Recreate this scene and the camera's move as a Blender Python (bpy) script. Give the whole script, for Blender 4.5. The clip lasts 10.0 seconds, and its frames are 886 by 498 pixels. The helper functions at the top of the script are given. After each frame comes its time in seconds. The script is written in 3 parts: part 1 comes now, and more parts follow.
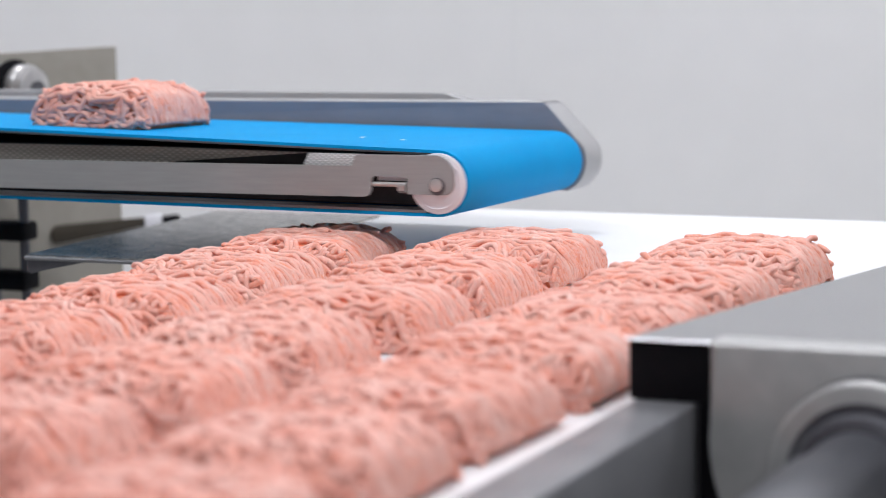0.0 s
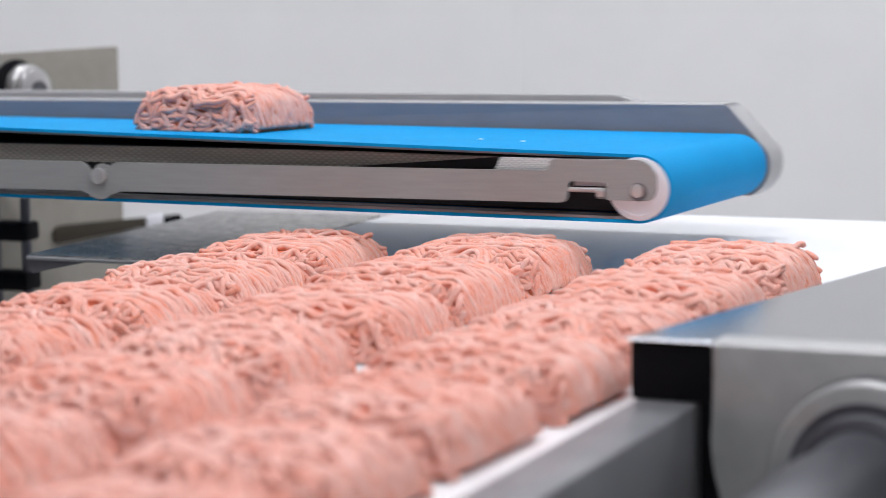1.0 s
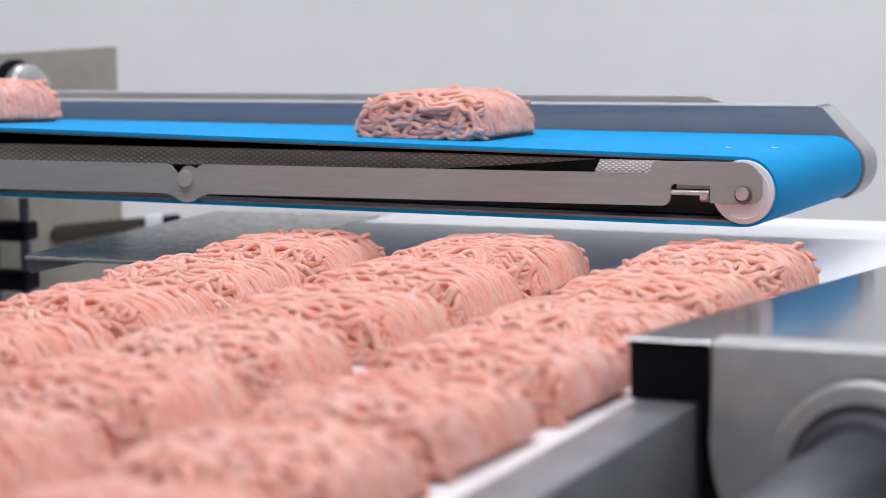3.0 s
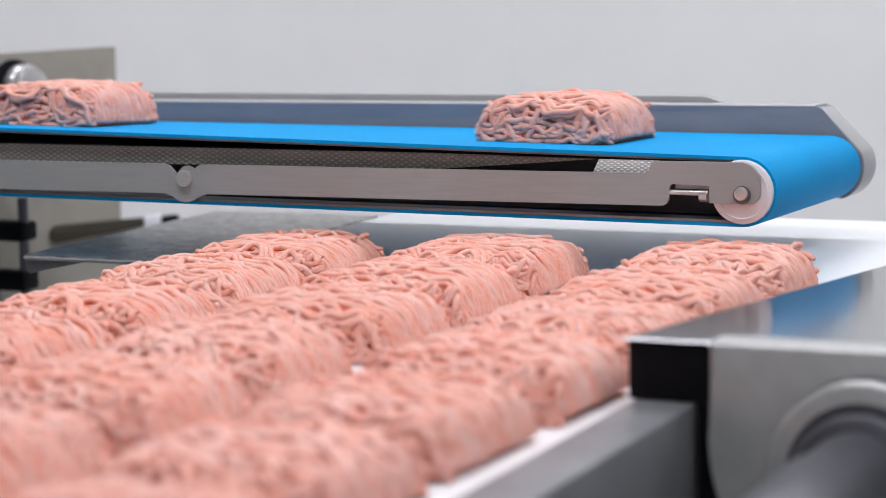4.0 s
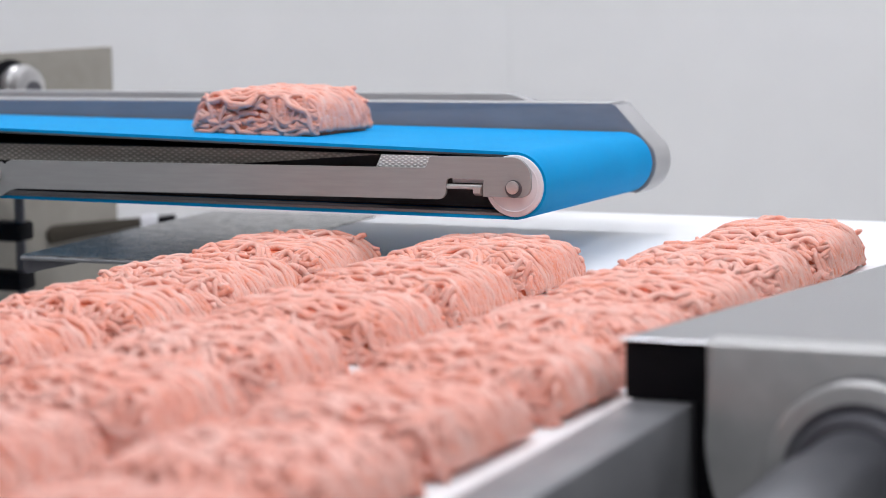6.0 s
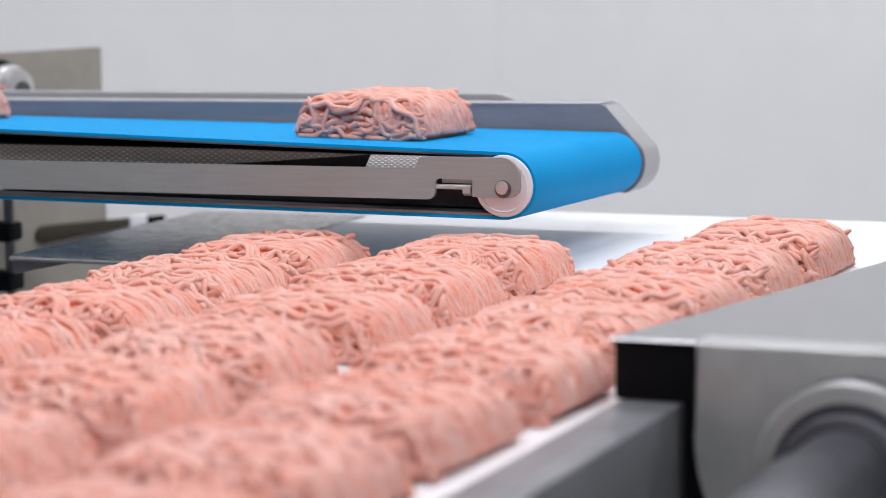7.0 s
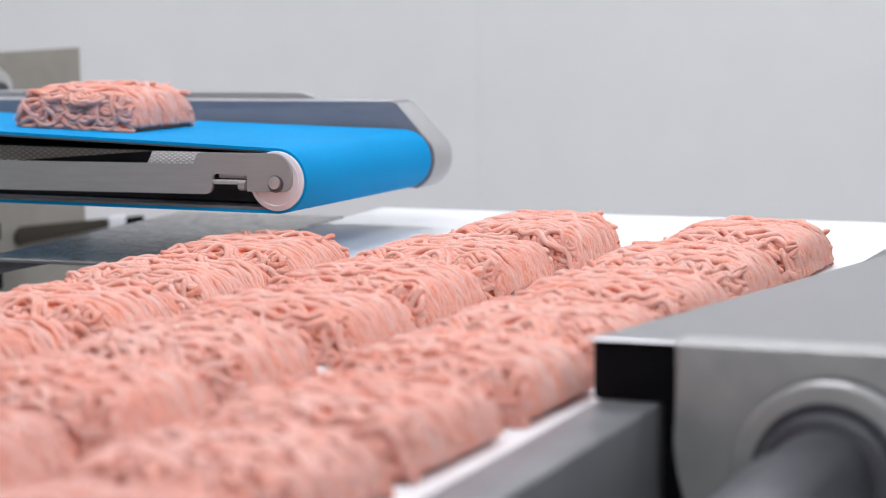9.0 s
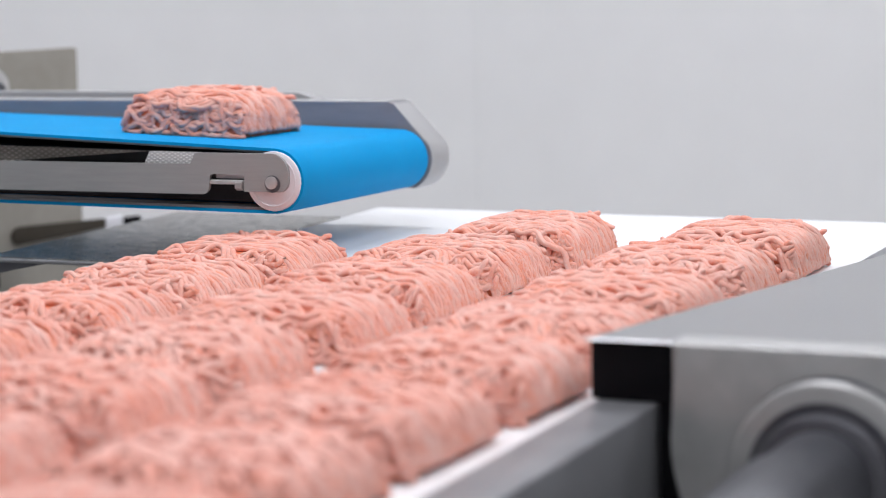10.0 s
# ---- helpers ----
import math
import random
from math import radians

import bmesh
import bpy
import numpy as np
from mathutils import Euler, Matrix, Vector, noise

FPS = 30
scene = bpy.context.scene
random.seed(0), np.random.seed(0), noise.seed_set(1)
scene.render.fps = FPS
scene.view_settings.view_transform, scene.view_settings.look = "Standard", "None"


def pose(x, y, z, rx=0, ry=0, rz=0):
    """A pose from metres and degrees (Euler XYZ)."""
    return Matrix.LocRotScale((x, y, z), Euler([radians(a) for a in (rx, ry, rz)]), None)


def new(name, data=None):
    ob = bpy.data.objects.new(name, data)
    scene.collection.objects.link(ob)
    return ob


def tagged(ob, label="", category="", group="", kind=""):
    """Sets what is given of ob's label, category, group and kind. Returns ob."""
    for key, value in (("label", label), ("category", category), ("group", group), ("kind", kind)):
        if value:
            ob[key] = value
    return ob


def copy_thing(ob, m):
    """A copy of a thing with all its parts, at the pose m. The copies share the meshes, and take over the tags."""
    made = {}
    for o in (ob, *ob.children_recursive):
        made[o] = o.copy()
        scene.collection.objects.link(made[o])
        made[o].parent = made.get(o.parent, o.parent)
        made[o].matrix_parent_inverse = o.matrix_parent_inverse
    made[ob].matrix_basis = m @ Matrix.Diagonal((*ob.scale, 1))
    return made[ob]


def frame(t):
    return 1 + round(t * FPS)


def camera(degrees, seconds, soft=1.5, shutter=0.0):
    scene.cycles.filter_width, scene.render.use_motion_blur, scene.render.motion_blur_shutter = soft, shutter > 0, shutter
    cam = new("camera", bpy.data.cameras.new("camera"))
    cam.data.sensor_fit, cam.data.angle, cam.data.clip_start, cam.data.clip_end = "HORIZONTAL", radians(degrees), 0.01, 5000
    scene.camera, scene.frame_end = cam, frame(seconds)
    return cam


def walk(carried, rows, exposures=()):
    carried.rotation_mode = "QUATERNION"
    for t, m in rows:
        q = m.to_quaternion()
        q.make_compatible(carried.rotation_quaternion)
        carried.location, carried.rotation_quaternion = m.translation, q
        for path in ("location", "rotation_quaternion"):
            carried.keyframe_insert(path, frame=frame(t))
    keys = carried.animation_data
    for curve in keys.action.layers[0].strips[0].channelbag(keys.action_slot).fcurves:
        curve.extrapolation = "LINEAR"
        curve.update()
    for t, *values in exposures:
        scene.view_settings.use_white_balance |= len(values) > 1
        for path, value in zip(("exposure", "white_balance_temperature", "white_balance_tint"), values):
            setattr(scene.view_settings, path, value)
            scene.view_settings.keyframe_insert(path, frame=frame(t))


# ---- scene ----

# ---------- camera ----------
EYE_Z, TURN, FOCAL = 1.267, 23.489, 4369.0
cam = camera(20.346, 10.0, soft=0.8, shutter=0.7)
cam.data.dof.use_dof = True
cam.data.dof.focus_distance = 2.24
cam.data.dof.aperture_fstop = 5.2
# the slow pan: seconds and thousandths of the focal length turned to the right
PAN = [(0, 0.45), (0.5, 0.0), (1, -0.23), (1.5, -0.23), (2, 0.0), (2.5, 0.05), (3.2, 0.35), (4, 0.75), (4.5, 1.15), (5, 1.35),
       (5.5, 1.4), (5.8, 1.7), (6.2, 2.7), (6.6, 4.7), (7, 6.4), (7.5, 8.9), (8, 11.4), (8.5, 13.7), (9, 14.9), (9.5, 15.7), (10, 16.1)]
walk(cam, [(t, pose(0, 0, EYE_Z, 82.6, 0.994, TURN - math.degrees(a / 1000))) for t, a in PAN])

# ---------- light ----------
world = bpy.data.worlds.new("world")
scene.world = world
world.use_nodes = True
world.node_tree.nodes["Background"].inputs[0].default_value = (0.9, 0.95, 1.0, 1)
world.node_tree.nodes["Background"].inputs[1].default_value = 0.1
scene.view_settings.exposure = 0.0
LAMP_POWER = 17.5
# assumed ceiling lamps, out of view, spread to balance the brightness
LAMPS = [(-3.1, 3.0), (-0.9, 3.0), (0.8, 3.0), (-3.1, 1.3), (-0.9, 1.3), (0.8, 1.3), (0.8, -0.7)]
CEILING = 3.1


# ---------- materials ----------
def material(name, low, high, rough=0.5, metal=0.0, scale=40.0, bump=0.0, bump_scale=200.0, stretch=(1, 1, 1), spec=0.5, island=0.0, rough_var=0.1):
    """Two tones mixed by a coarse and a fine noise, with fine relief."""
    m = bpy.data.materials.new(name)
    m.use_nodes = True
    t = m.node_tree
    b = t.nodes["Principled BSDF"]
    co = t.nodes.new("ShaderNodeTexCoord")
    mp = t.nodes.new("ShaderNodeMapping")
    mp.inputs["Scale"].default_value = stretch
    t.links.new(co.outputs["Object"], mp.inputs[0])
    n1, n2 = t.nodes.new("ShaderNodeTexNoise"), t.nodes.new("ShaderNodeTexNoise")
    for n, sc, det in ((n1, scale, 4), (n2, scale * 9, 3)):
        n.inputs["Scale"].default_value, n.inputs["Detail"].default_value = sc, det
        t.links.new(mp.outputs[0], n.inputs["Vector"])
    add = t.nodes.new("ShaderNodeMath")
    add.operation = "MULTIPLY_ADD"
    t.links.new(n2.outputs["Fac"], add.inputs[0])
    add.inputs[1].default_value = 0.45
    t.links.new(n1.outputs["Fac"], add.inputs[2])
    span = t.nodes.new("ShaderNodeMapRange")
    span.inputs["From Min"].default_value, span.inputs["From Max"].default_value = 0.45, 1.0
    t.links.new(add.outputs[0], span.inputs["Value"])
    fac = span.outputs[0]
    if island:
        geo = t.nodes.new("ShaderNodeObjectInfo")
        mx = t.nodes.new("ShaderNodeMix")
        mx.inputs[0].default_value = island
        t.links.new(fac, mx.inputs[2])
        t.links.new(geo.outputs["Random"], mx.inputs[3])
        fac = mx.outputs[0]
    col = t.nodes.new("ShaderNodeMix")
    col.data_type = "RGBA"
    col.inputs[6].default_value, col.inputs[7].default_value = (*low, 1), (*high, 1)
    t.links.new(fac, col.inputs[0])
    t.links.new(col.outputs[2], b.inputs["Base Color"])
    rg = t.nodes.new("ShaderNodeMapRange")
    rg.inputs["To Min"].default_value, rg.inputs["To Max"].default_value = max(0.02, rough - rough_var), min(1, rough + rough_var)
    t.links.new(n2.outputs["Fac"], rg.inputs["Value"])
    t.links.new(rg.outputs[0], b.inputs["Roughness"])
    b.inputs["Metallic"].default_value = metal
    b.inputs["Specular IOR Level"].default_value = spec
    if bump:
        n3, bp = t.nodes.new("ShaderNodeTexNoise"), t.nodes.new("ShaderNodeBump")
        n3.inputs["Scale"].default_value, n3.inputs["Detail"].default_value = bump_scale, 3
        t.links.new(mp.outputs[0], n3.inputs["Vector"])
        bp.inputs["Strength"].default_value, bp.inputs["Distance"].default_value = bump, 0.001
        t.links.new(n3.outputs["Fac"], bp.inputs["Height"])
        t.links.new(bp.outputs[0], b.inputs["Normal"])
    return m


def woven(name, low, high, pitch=0.006):
    """A woven fabric with a slanted diamond relief."""
    m = material(name, low, high, 0.45, 0.3, 30, spec=0.5)
    t = m.node_tree
    b = t.nodes["Principled BSDF"]
    co = t.nodes.new("ShaderNodeTexCoord")
    heights = []
    for turn in (28, -28):
        mp = t.nodes.new("ShaderNodeMapping")
        mp.inputs["Rotation"].default_value = (0, radians(turn), 0)
        w = t.nodes.new("ShaderNodeTexWave")
        w.bands_direction = "Z"
        w.inputs["Scale"].default_value = 0.314 / pitch
        t.links.new(co.outputs["Object"], mp.inputs[0])
        t.links.new(mp.outputs[0], w.inputs["Vector"])
        heights.append(w.outputs["Fac"])
    mul = t.nodes.new("ShaderNodeMath")
    mul.operation = "MULTIPLY"
    t.links.new(heights[0], mul.inputs[0])
    t.links.new(heights[1], mul.inputs[1])
    col = t.nodes.new("ShaderNodeMix")
    col.data_type = "RGBA"
    col.inputs[6].default_value, col.inputs[7].default_value = (*low, 1), (*high, 1)
    t.links.new(mul.outputs[0], col.inputs[0])
    t.links.new(col.outputs[2], b.inputs["Base Color"])
    bp = t.nodes.new("ShaderNodeBump")
    bp.inputs["Strength"].default_value, bp.inputs["Distance"].default_value = 0.45, 0.0015
    t.links.new(mul.outputs[0], bp.inputs["Height"])
    t.links.new(bp.outputs[0], b.inputs["Normal"])
    return m


MEAT = material("minced_meat", (0.91, 0.30, 0.178), (0.94, 0.68, 0.61), 0.46, 0, 90, 0.45, 500, island=0.4, spec=0.25)


def marble(m, flecks):
    """Pale fat flecks in the meat, light that passes through its thin strands, and a damp sheen."""
    t = m.node_tree
    b = t.nodes["Principled BSDF"]
    b.inputs["Coat Weight"].default_value = 0.05
    b.inputs["Coat Roughness"].default_value = 0.4
    old = b.inputs["Base Color"].links[0].from_socket
    co, n, r, mx = (t.nodes.new("ShaderNode" + k) for k in ("TexCoord", "TexNoise", "MapRange", "Mix"))
    n.inputs["Scale"].default_value, n.inputs["Detail"].default_value = 420, 5
    t.links.new(co.outputs["Object"], n.inputs["Vector"])
    t.links.new(n.outputs["Fac"], r.inputs["Value"])
    r.inputs["From Min"].default_value, r.inputs["From Max"].default_value = 0.50, 0.74
    r.inputs["To Max"].default_value = flecks
    mx.data_type = "RGBA"
    t.links.new(r.outputs[0], mx.inputs[0])
    t.links.new(old, mx.inputs[6])
    mx.inputs[7].default_value = (0.93, 0.77, 0.74, 1)
    t.links.new(mx.outputs[2], b.inputs["Base Color"])
    glow, both = t.nodes.new("ShaderNodeBsdfTranslucent"), t.nodes.new("ShaderNodeMixShader")
    glow.inputs["Color"].default_value = (0.98, 0.46, 0.29, 1)
    both.inputs[0].default_value = 0.22
    t.links.new(b.outputs[0], both.inputs[1])
    t.links.new(glow.outputs[0], both.inputs[2])
    t.links.new(both.outputs[0], t.nodes["Material Output"].inputs["Surface"])


marble(MEAT, 0.6)
# stronger orange for lower strands and core paints the warm glow in the grooves
MEAT_GROOVE_GLOW = material("minced_meat_groove_glow", (0.89, 0.27, 0.14), (0.94, 0.48, 0.35), 0.4, 0, 90, 0.45, 500)
marble(MEAT_GROOVE_GLOW, 0.15)
MEAT_CORE_GLOW = material("minced_meat_core_glow", (0.82, 0.20, 0.085), (0.92, 0.32, 0.17), 0.5, 0, 120, 0.6, 400)
BLUE = material("blue_belt", (0.002, 0.27, 0.60), (0.004, 0.30, 0.65), 0.6, 0, 12, 0.08, 2500, spec=0.06)
WHITE_BELT = material("white_belt", (0.78, 0.79, 0.81), (0.86, 0.87, 0.88), 0.38, 0, 8, 0.05, 1500)
STEEL = material("brushed_steel", (0.315, 0.323, 0.322), (0.355, 0.363, 0.362), 0.48, 0.15, 25, 0.06, 300, (1, 1, 12))
STEEL_BRIGHT = material("turned_steel", (0.50, 0.49, 0.49), (0.64, 0.63, 0.62), 0.34, 0.6, 60)
STEEL_SATIN = material("bead_blasted_steel", (0.265, 0.27, 0.28), (0.30, 0.305, 0.315), 0.11, 0.85, 14, 0.012, 1400, rough_var=0.03)
STEEL_GUARD = material("guard_steel", (0.205, 0.20, 0.225), (0.245, 0.24, 0.265), 0.55, 0.1, 20, 0.05, 900, (1, 1, 5))
STEEL_LIGHT = material("light_grey_steel", (0.36, 0.36, 0.365), (0.42, 0.42, 0.425), 0.5, 0.15, 20, 0.03, 900)
STEEL_FRAME = material("frame_steel", (0.175, 0.178, 0.19), (0.285, 0.288, 0.30), 0.42, 0.45, 9, 0.06, 900)
STEEL_PLATE = material("satin_steel_plate", (0.36, 0.36, 0.355), (0.52, 0.52, 0.51), 0.36, 0.35, 7, 0.05, 900)
# darker steel tone that carries the shade of undersides, hollows and set-back parts
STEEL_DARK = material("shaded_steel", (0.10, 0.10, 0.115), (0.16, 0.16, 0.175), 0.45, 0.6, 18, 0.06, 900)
STEEL_SHAFT = material("blued_steel_shaft", (0.13, 0.135, 0.155), (0.20, 0.205, 0.225), 0.32, 0.9, 16, 0.05, 900)
STEEL_PANEL = material("weathered_steel_panel", (0.245, 0.228, 0.196), (0.335, 0.314, 0.275), 0.55, 0.05, 7, 0.08, 400)
TRAY_STEEL = material("water_spotted_steel", (0.11, 0.108, 0.10), (0.62, 0.605, 0.575), 0.29, 0.85, 75, 0.015, 250, rough_var=0.14)
# black of the clamps and rings, also the painted shade in the cover's cavity
BLACK = material("black_plastic_and_shade", (0.006, 0.006, 0.008), (0.011, 0.010, 0.012), 0.75, 0, 30, 0.05, 600, spec=0.1)
# dark grey that stands for shade in gaps and inside the conveyor frame
SHADE_GREY = material("dark_grey_shade", (0.045, 0.045, 0.05), (0.07, 0.07, 0.075), 0.6, 0, 30, 0.05, 600, spec=0.2)
WHITE_PLASTIC = material("white_plastic", (0.78, 0.78, 0.82), (0.84, 0.84, 0.88), 0.4, 0, 30, 0.04, 800)
BROWN = material("slot_recess_tone", (0.032, 0.025, 0.016), (0.06, 0.048, 0.033), 0.6, 0.2, 12, 0.1, 300)
WOVEN_DARK = woven("woven_belt_inside", (0.25, 0.235, 0.212), (0.42, 0.39, 0.355), 0.0040)
WOVEN_LIGHT = woven("embossed_steel_block", (0.46, 0.46, 0.46), (0.72, 0.72, 0.71), 0.0030)
WALL = material("wall_panel_paint", (0.80, 0.80, 0.80), (0.86, 0.86, 0.86), 0.45, 0, 1.2, 0.03, 60)
# greys of the unseen walls and floor, chosen for the light they bounce
WALL_GREY = material("wall_paint_grey", (0.42, 0.42, 0.43), (0.49, 0.49, 0.50), 0.5, 0, 1.5, 0.03, 60)
FLOOR = material("floor_coating", (0.45, 0.45, 0.44), (0.54, 0.54, 0.52), 0.5, 0, 3, 0.2, 150)
CEIL = material("ceiling_paint", (0.78, 0.78, 0.78), (0.84, 0.84, 0.84), 0.6, 0, 2)
FAT = material("white_fat_fleck", (0.80, 0.78, 0.76), (0.88, 0.86, 0.84), 0.4, 0, 300)
GLOW = bpy.data.materials.new("lamp_diffuser")
GLOW.use_nodes = True
GLOW.node_tree.nodes["Principled BSDF"].inputs["Emission Color"].default_value = (1, 0.98, 0.95, 1)
GLOW.node_tree.nodes["Principled BSDF"].inputs["Emission Strength"].default_value = 3.0


# ---------- builders ----------
def mesh_object(name, bm, mat, smooth=35):
    me = bpy.data.meshes.new(name)
    bmesh.ops.recalc_face_normals(bm, faces=bm.faces)
    bm.to_mesh(me)
    bm.free()
    me.materials.append(mat)
    if smooth:
        me.polygons.foreach_set("use_smooth", [True] * len(me.polygons))
        me.set_sharp_from_angle(angle=radians(smooth))
    return new(name, me)


def part(name, bm, mat, parent, label="", smooth=35):
    ob = mesh_object(name, bm, mat, smooth)
    ob.parent = parent
    if label:
        tagged(ob, label)
    return ob


def box(x0, x1, y0, y1, z0, z1, bevel=0.0, seg=2):
    bm = bmesh.new()
    bmesh.ops.create_cube(bm, size=1, matrix=Matrix.LocRotScale(((x0 + x1) / 2, (y0 + y1) / 2, (z0 + z1) / 2), None, (x1 - x0, y1 - y0, z1 - z0)))
    if bevel:
        bmesh.ops.bevel(bm, geom=bm.edges, offset=bevel, segments=seg, affect="EDGES", profile=0.5)
    return bm


def rod(p, q, r, seg=32, bevel=0.0, r2=None):
    p, q = Vector(p), Vector(q)
    bm = bmesh.new()
    m = Matrix.Translation((p + q) / 2) @ (q - p).to_track_quat("Z", "Y").to_matrix().to_4x4()
    bmesh.ops.create_cone(bm, cap_ends=True, segments=seg, radius1=r, radius2=r if r2 is None else r2, depth=(q - p).length, matrix=m)
    if bevel:
        rims = [e for e in bm.edges if any(len(f.verts) > 4 for f in e.link_faces)]
        bmesh.ops.bevel(bm, geom=rims, offset=bevel, segments=2, affect="EDGES", profile=0.5)
    return bm


def slab(outline, y0, y1, bevel=0.0):
    """An outline in x and z, given depth from y0 to y1."""
    bm = bmesh.new()
    a = [bm.verts.new((x, y0, z)) for x, z in outline]
    b = [bm.verts.new((x, y1, z)) for x, z in outline]
    n = len(a)
    front, back = bm.faces.new(a), bm.faces.new(b[::-1])
    for i in range(n):
        bm.faces.new((a[i], b[i], b[(i + 1) % n], a[(i + 1) % n]))
    if bevel:
        bmesh.ops.bevel(bm, geom=list(front.edges) + list(back.edges), offset=bevel, segments=2, affect="EDGES", profile=0.5)
    return bm


def arc(cx, cz, r, a0, a1, n=10):
    return [(cx + r * math.cos(radians(a0 + (a1 - a0) * i / n)), cz + r * math.sin(radians(a0 + (a1 - a0) * i / n))) for i in range(n + 1)]


def joined(*bms):
    out = bmesh.new()
    for b in bms:
        me = bpy.data.meshes.new("tmp")
        b.to_mesh(me)
        b.free()
        out.from_mesh(me)
        bpy.data.meshes.remove(me)
    return out


def thing(name, label, category, at=(0, 0, 0), group="", kind=""):
    ob = new(name)
    ob.empty_display_size = 0.05
    ob.location = at
    return tagged(ob, label, category, group, kind)


# ---------- the room ----------
X0, X1, Y0, Y1 = -4.3, 3.2, -2.6, 4.2
# unseen floor, ceiling and three walls, added to close the room and bounce light
tagged(mesh_object("floor", box(X0, X1, Y0, Y1, -0.1, 0), FLOOR, 0), "unseen grey floor, toned for bounce light", "floor", kind="structure")
tagged(mesh_object("ceiling", box(X0, X1, Y0, Y1, CEILING, CEILING + 0.1), CEIL, 0), "plain white panelled ceiling", "ceiling", kind="structure")
for name, b in (("wall_south", (X0, X1, Y0 - 0.1, Y0)), ("wall_west", (X0 - 0.1, X0, Y0, Y1)), ("wall_east", (X1, X1 + 0.1, Y0, Y1))):
    tagged(mesh_object(name, box(b[0], b[1], b[2], b[3], 0, CEILING), WALL_GREY, 0), "unseen plain grey wall added to close the room", "wall", kind="structure")
wall = tagged(mesh_object("wall_north", box(X0, X1, Y1 + 0.006, Y1 + 0.1, 0, CEILING), WALL, 0), "light grey wall of smooth insulated panels", "wall", kind="structure")


def wall_panels():
    x = -1.672 - 1.15 * 2
    while x < X1 - 0.05:
        part("panel", box(x + 0.0003, min(x + 1.1497, X1), Y1 - 0.03, Y1 + 0.005, 0.001, CEILING - 0.001, 0.0004, 1), WALL, wall)
        x += 1.15


def ceiling_lights():
    for x, y in LAMPS:
        lamp = thing("ceiling_light", "assumed flat ceiling light panel, out of view, switched on", "light", (x, y, CEILING), "ceiling lights")
        part("frame", joined(box(-0.62, 0.62, -0.17, -0.15, -0.05, 0), box(-0.62, 0.62, 0.15, 0.17, -0.05, 0), box(-0.62, -0.6, -0.15, 0.15, -0.05, 0), box(0.6, 0.62, -0.15, 0.15, -0.05, 0)), WHITE_PLASTIC, lamp, smooth=0)
        part("diffuser", box(-0.6, 0.6, -0.15, 0.15, -0.03, -0.01), GLOW, lamp, smooth=0)
        data = bpy.data.lights.new("ceiling_lamp", "AREA")
        data.shape, data.size, data.size_y, data.energy, data.color = "RECTANGLE", 1.2, 0.3, LAMP_POWER, (0.96, 0.972, 1.05)
        new("ceiling_lamp", data).location = (x, y, CEILING - 0.06)


ceiling_lights()

# ---------- the white outfeed conveyor ----------
BELT_Z = 0.95
outfeed = thing("outfeed_conveyor", "wide white flat belt conveyor on a steel frame", "conveyor", (-0.84, 1.5, 0))


def outfeed_parts():
    w, y0, y1, r = 0.315, -1.4, 1.105, 0.03
    o = [(y0, BELT_Z - 2 * r)] + [(y1 - r, BELT_Z - 2 * r)] + arc(y1 - r, BELT_Z - r, r, -80, 90) + [(y0, BELT_Z)]
    bm = bmesh.new()
    a, b = [bm.verts.new((-w, y, z)) for y, z in o], [bm.verts.new((w, y, z)) for y, z in o]
    bm.faces.new(a), bm.faces.new(b[::-1])
    for i in range(len(o)):
        bm.faces.new((a[i], b[i], b[(i + 1) % len(o)], a[(i + 1) % len(o)]))
    part("belt", bm, WHITE_BELT, outfeed, "clean glossy white belt")
    # side rail beside the near lane, with a flat top and a darker flank
    part("side_rail", box(0.3155, 0.3592, y0, 0.16, BELT_Z - 0.07, BELT_Z + 0.0085, 0.002), STEEL_FRAME, outfeed, "flat grey steel side rail")
    # far rail carries the shade of the gap beside the plate in its colour
    part("side_rail", box(-0.359, -0.317, y0, 0.56, BELT_Z - 0.09, BELT_Z - 0.012, 0.003), SHADE_GREY, outfeed, "side rail darkened for the shaded gap beside the belt")
    part("lower_beam", box(0.25, 0.346, y0, 0.02, BELT_Z - 0.2, BELT_Z - 0.075, 0.004), STEEL_DARK, outfeed, "lower steel beam with shade in its dark tone")
    for x in (-0.29, 0.29):
        for y in (-1.2, 0.9):
            part("leg", box(x - 0.025, x + 0.025, y - 0.025, y + 0.025, 0.0, BELT_Z - 0.062, 0.003), STEEL_FRAME, outfeed)
    for y in (-1.0, 0.8):
        part("crossbar", box(-0.265, 0.265, y - 0.02, y + 0.02, 0.35, 0.4, 0.003), STEEL_FRAME, outfeed)


outfeed_parts()

# ---------- the sloping side cover with its drive ----------
cover = thing("side_cover", "grey stainless steel cover with a glossy sloping top", "machine cover", (-0.5285, 1.503, 0))
SLOPE = -0.0375
SKEW = 0.092


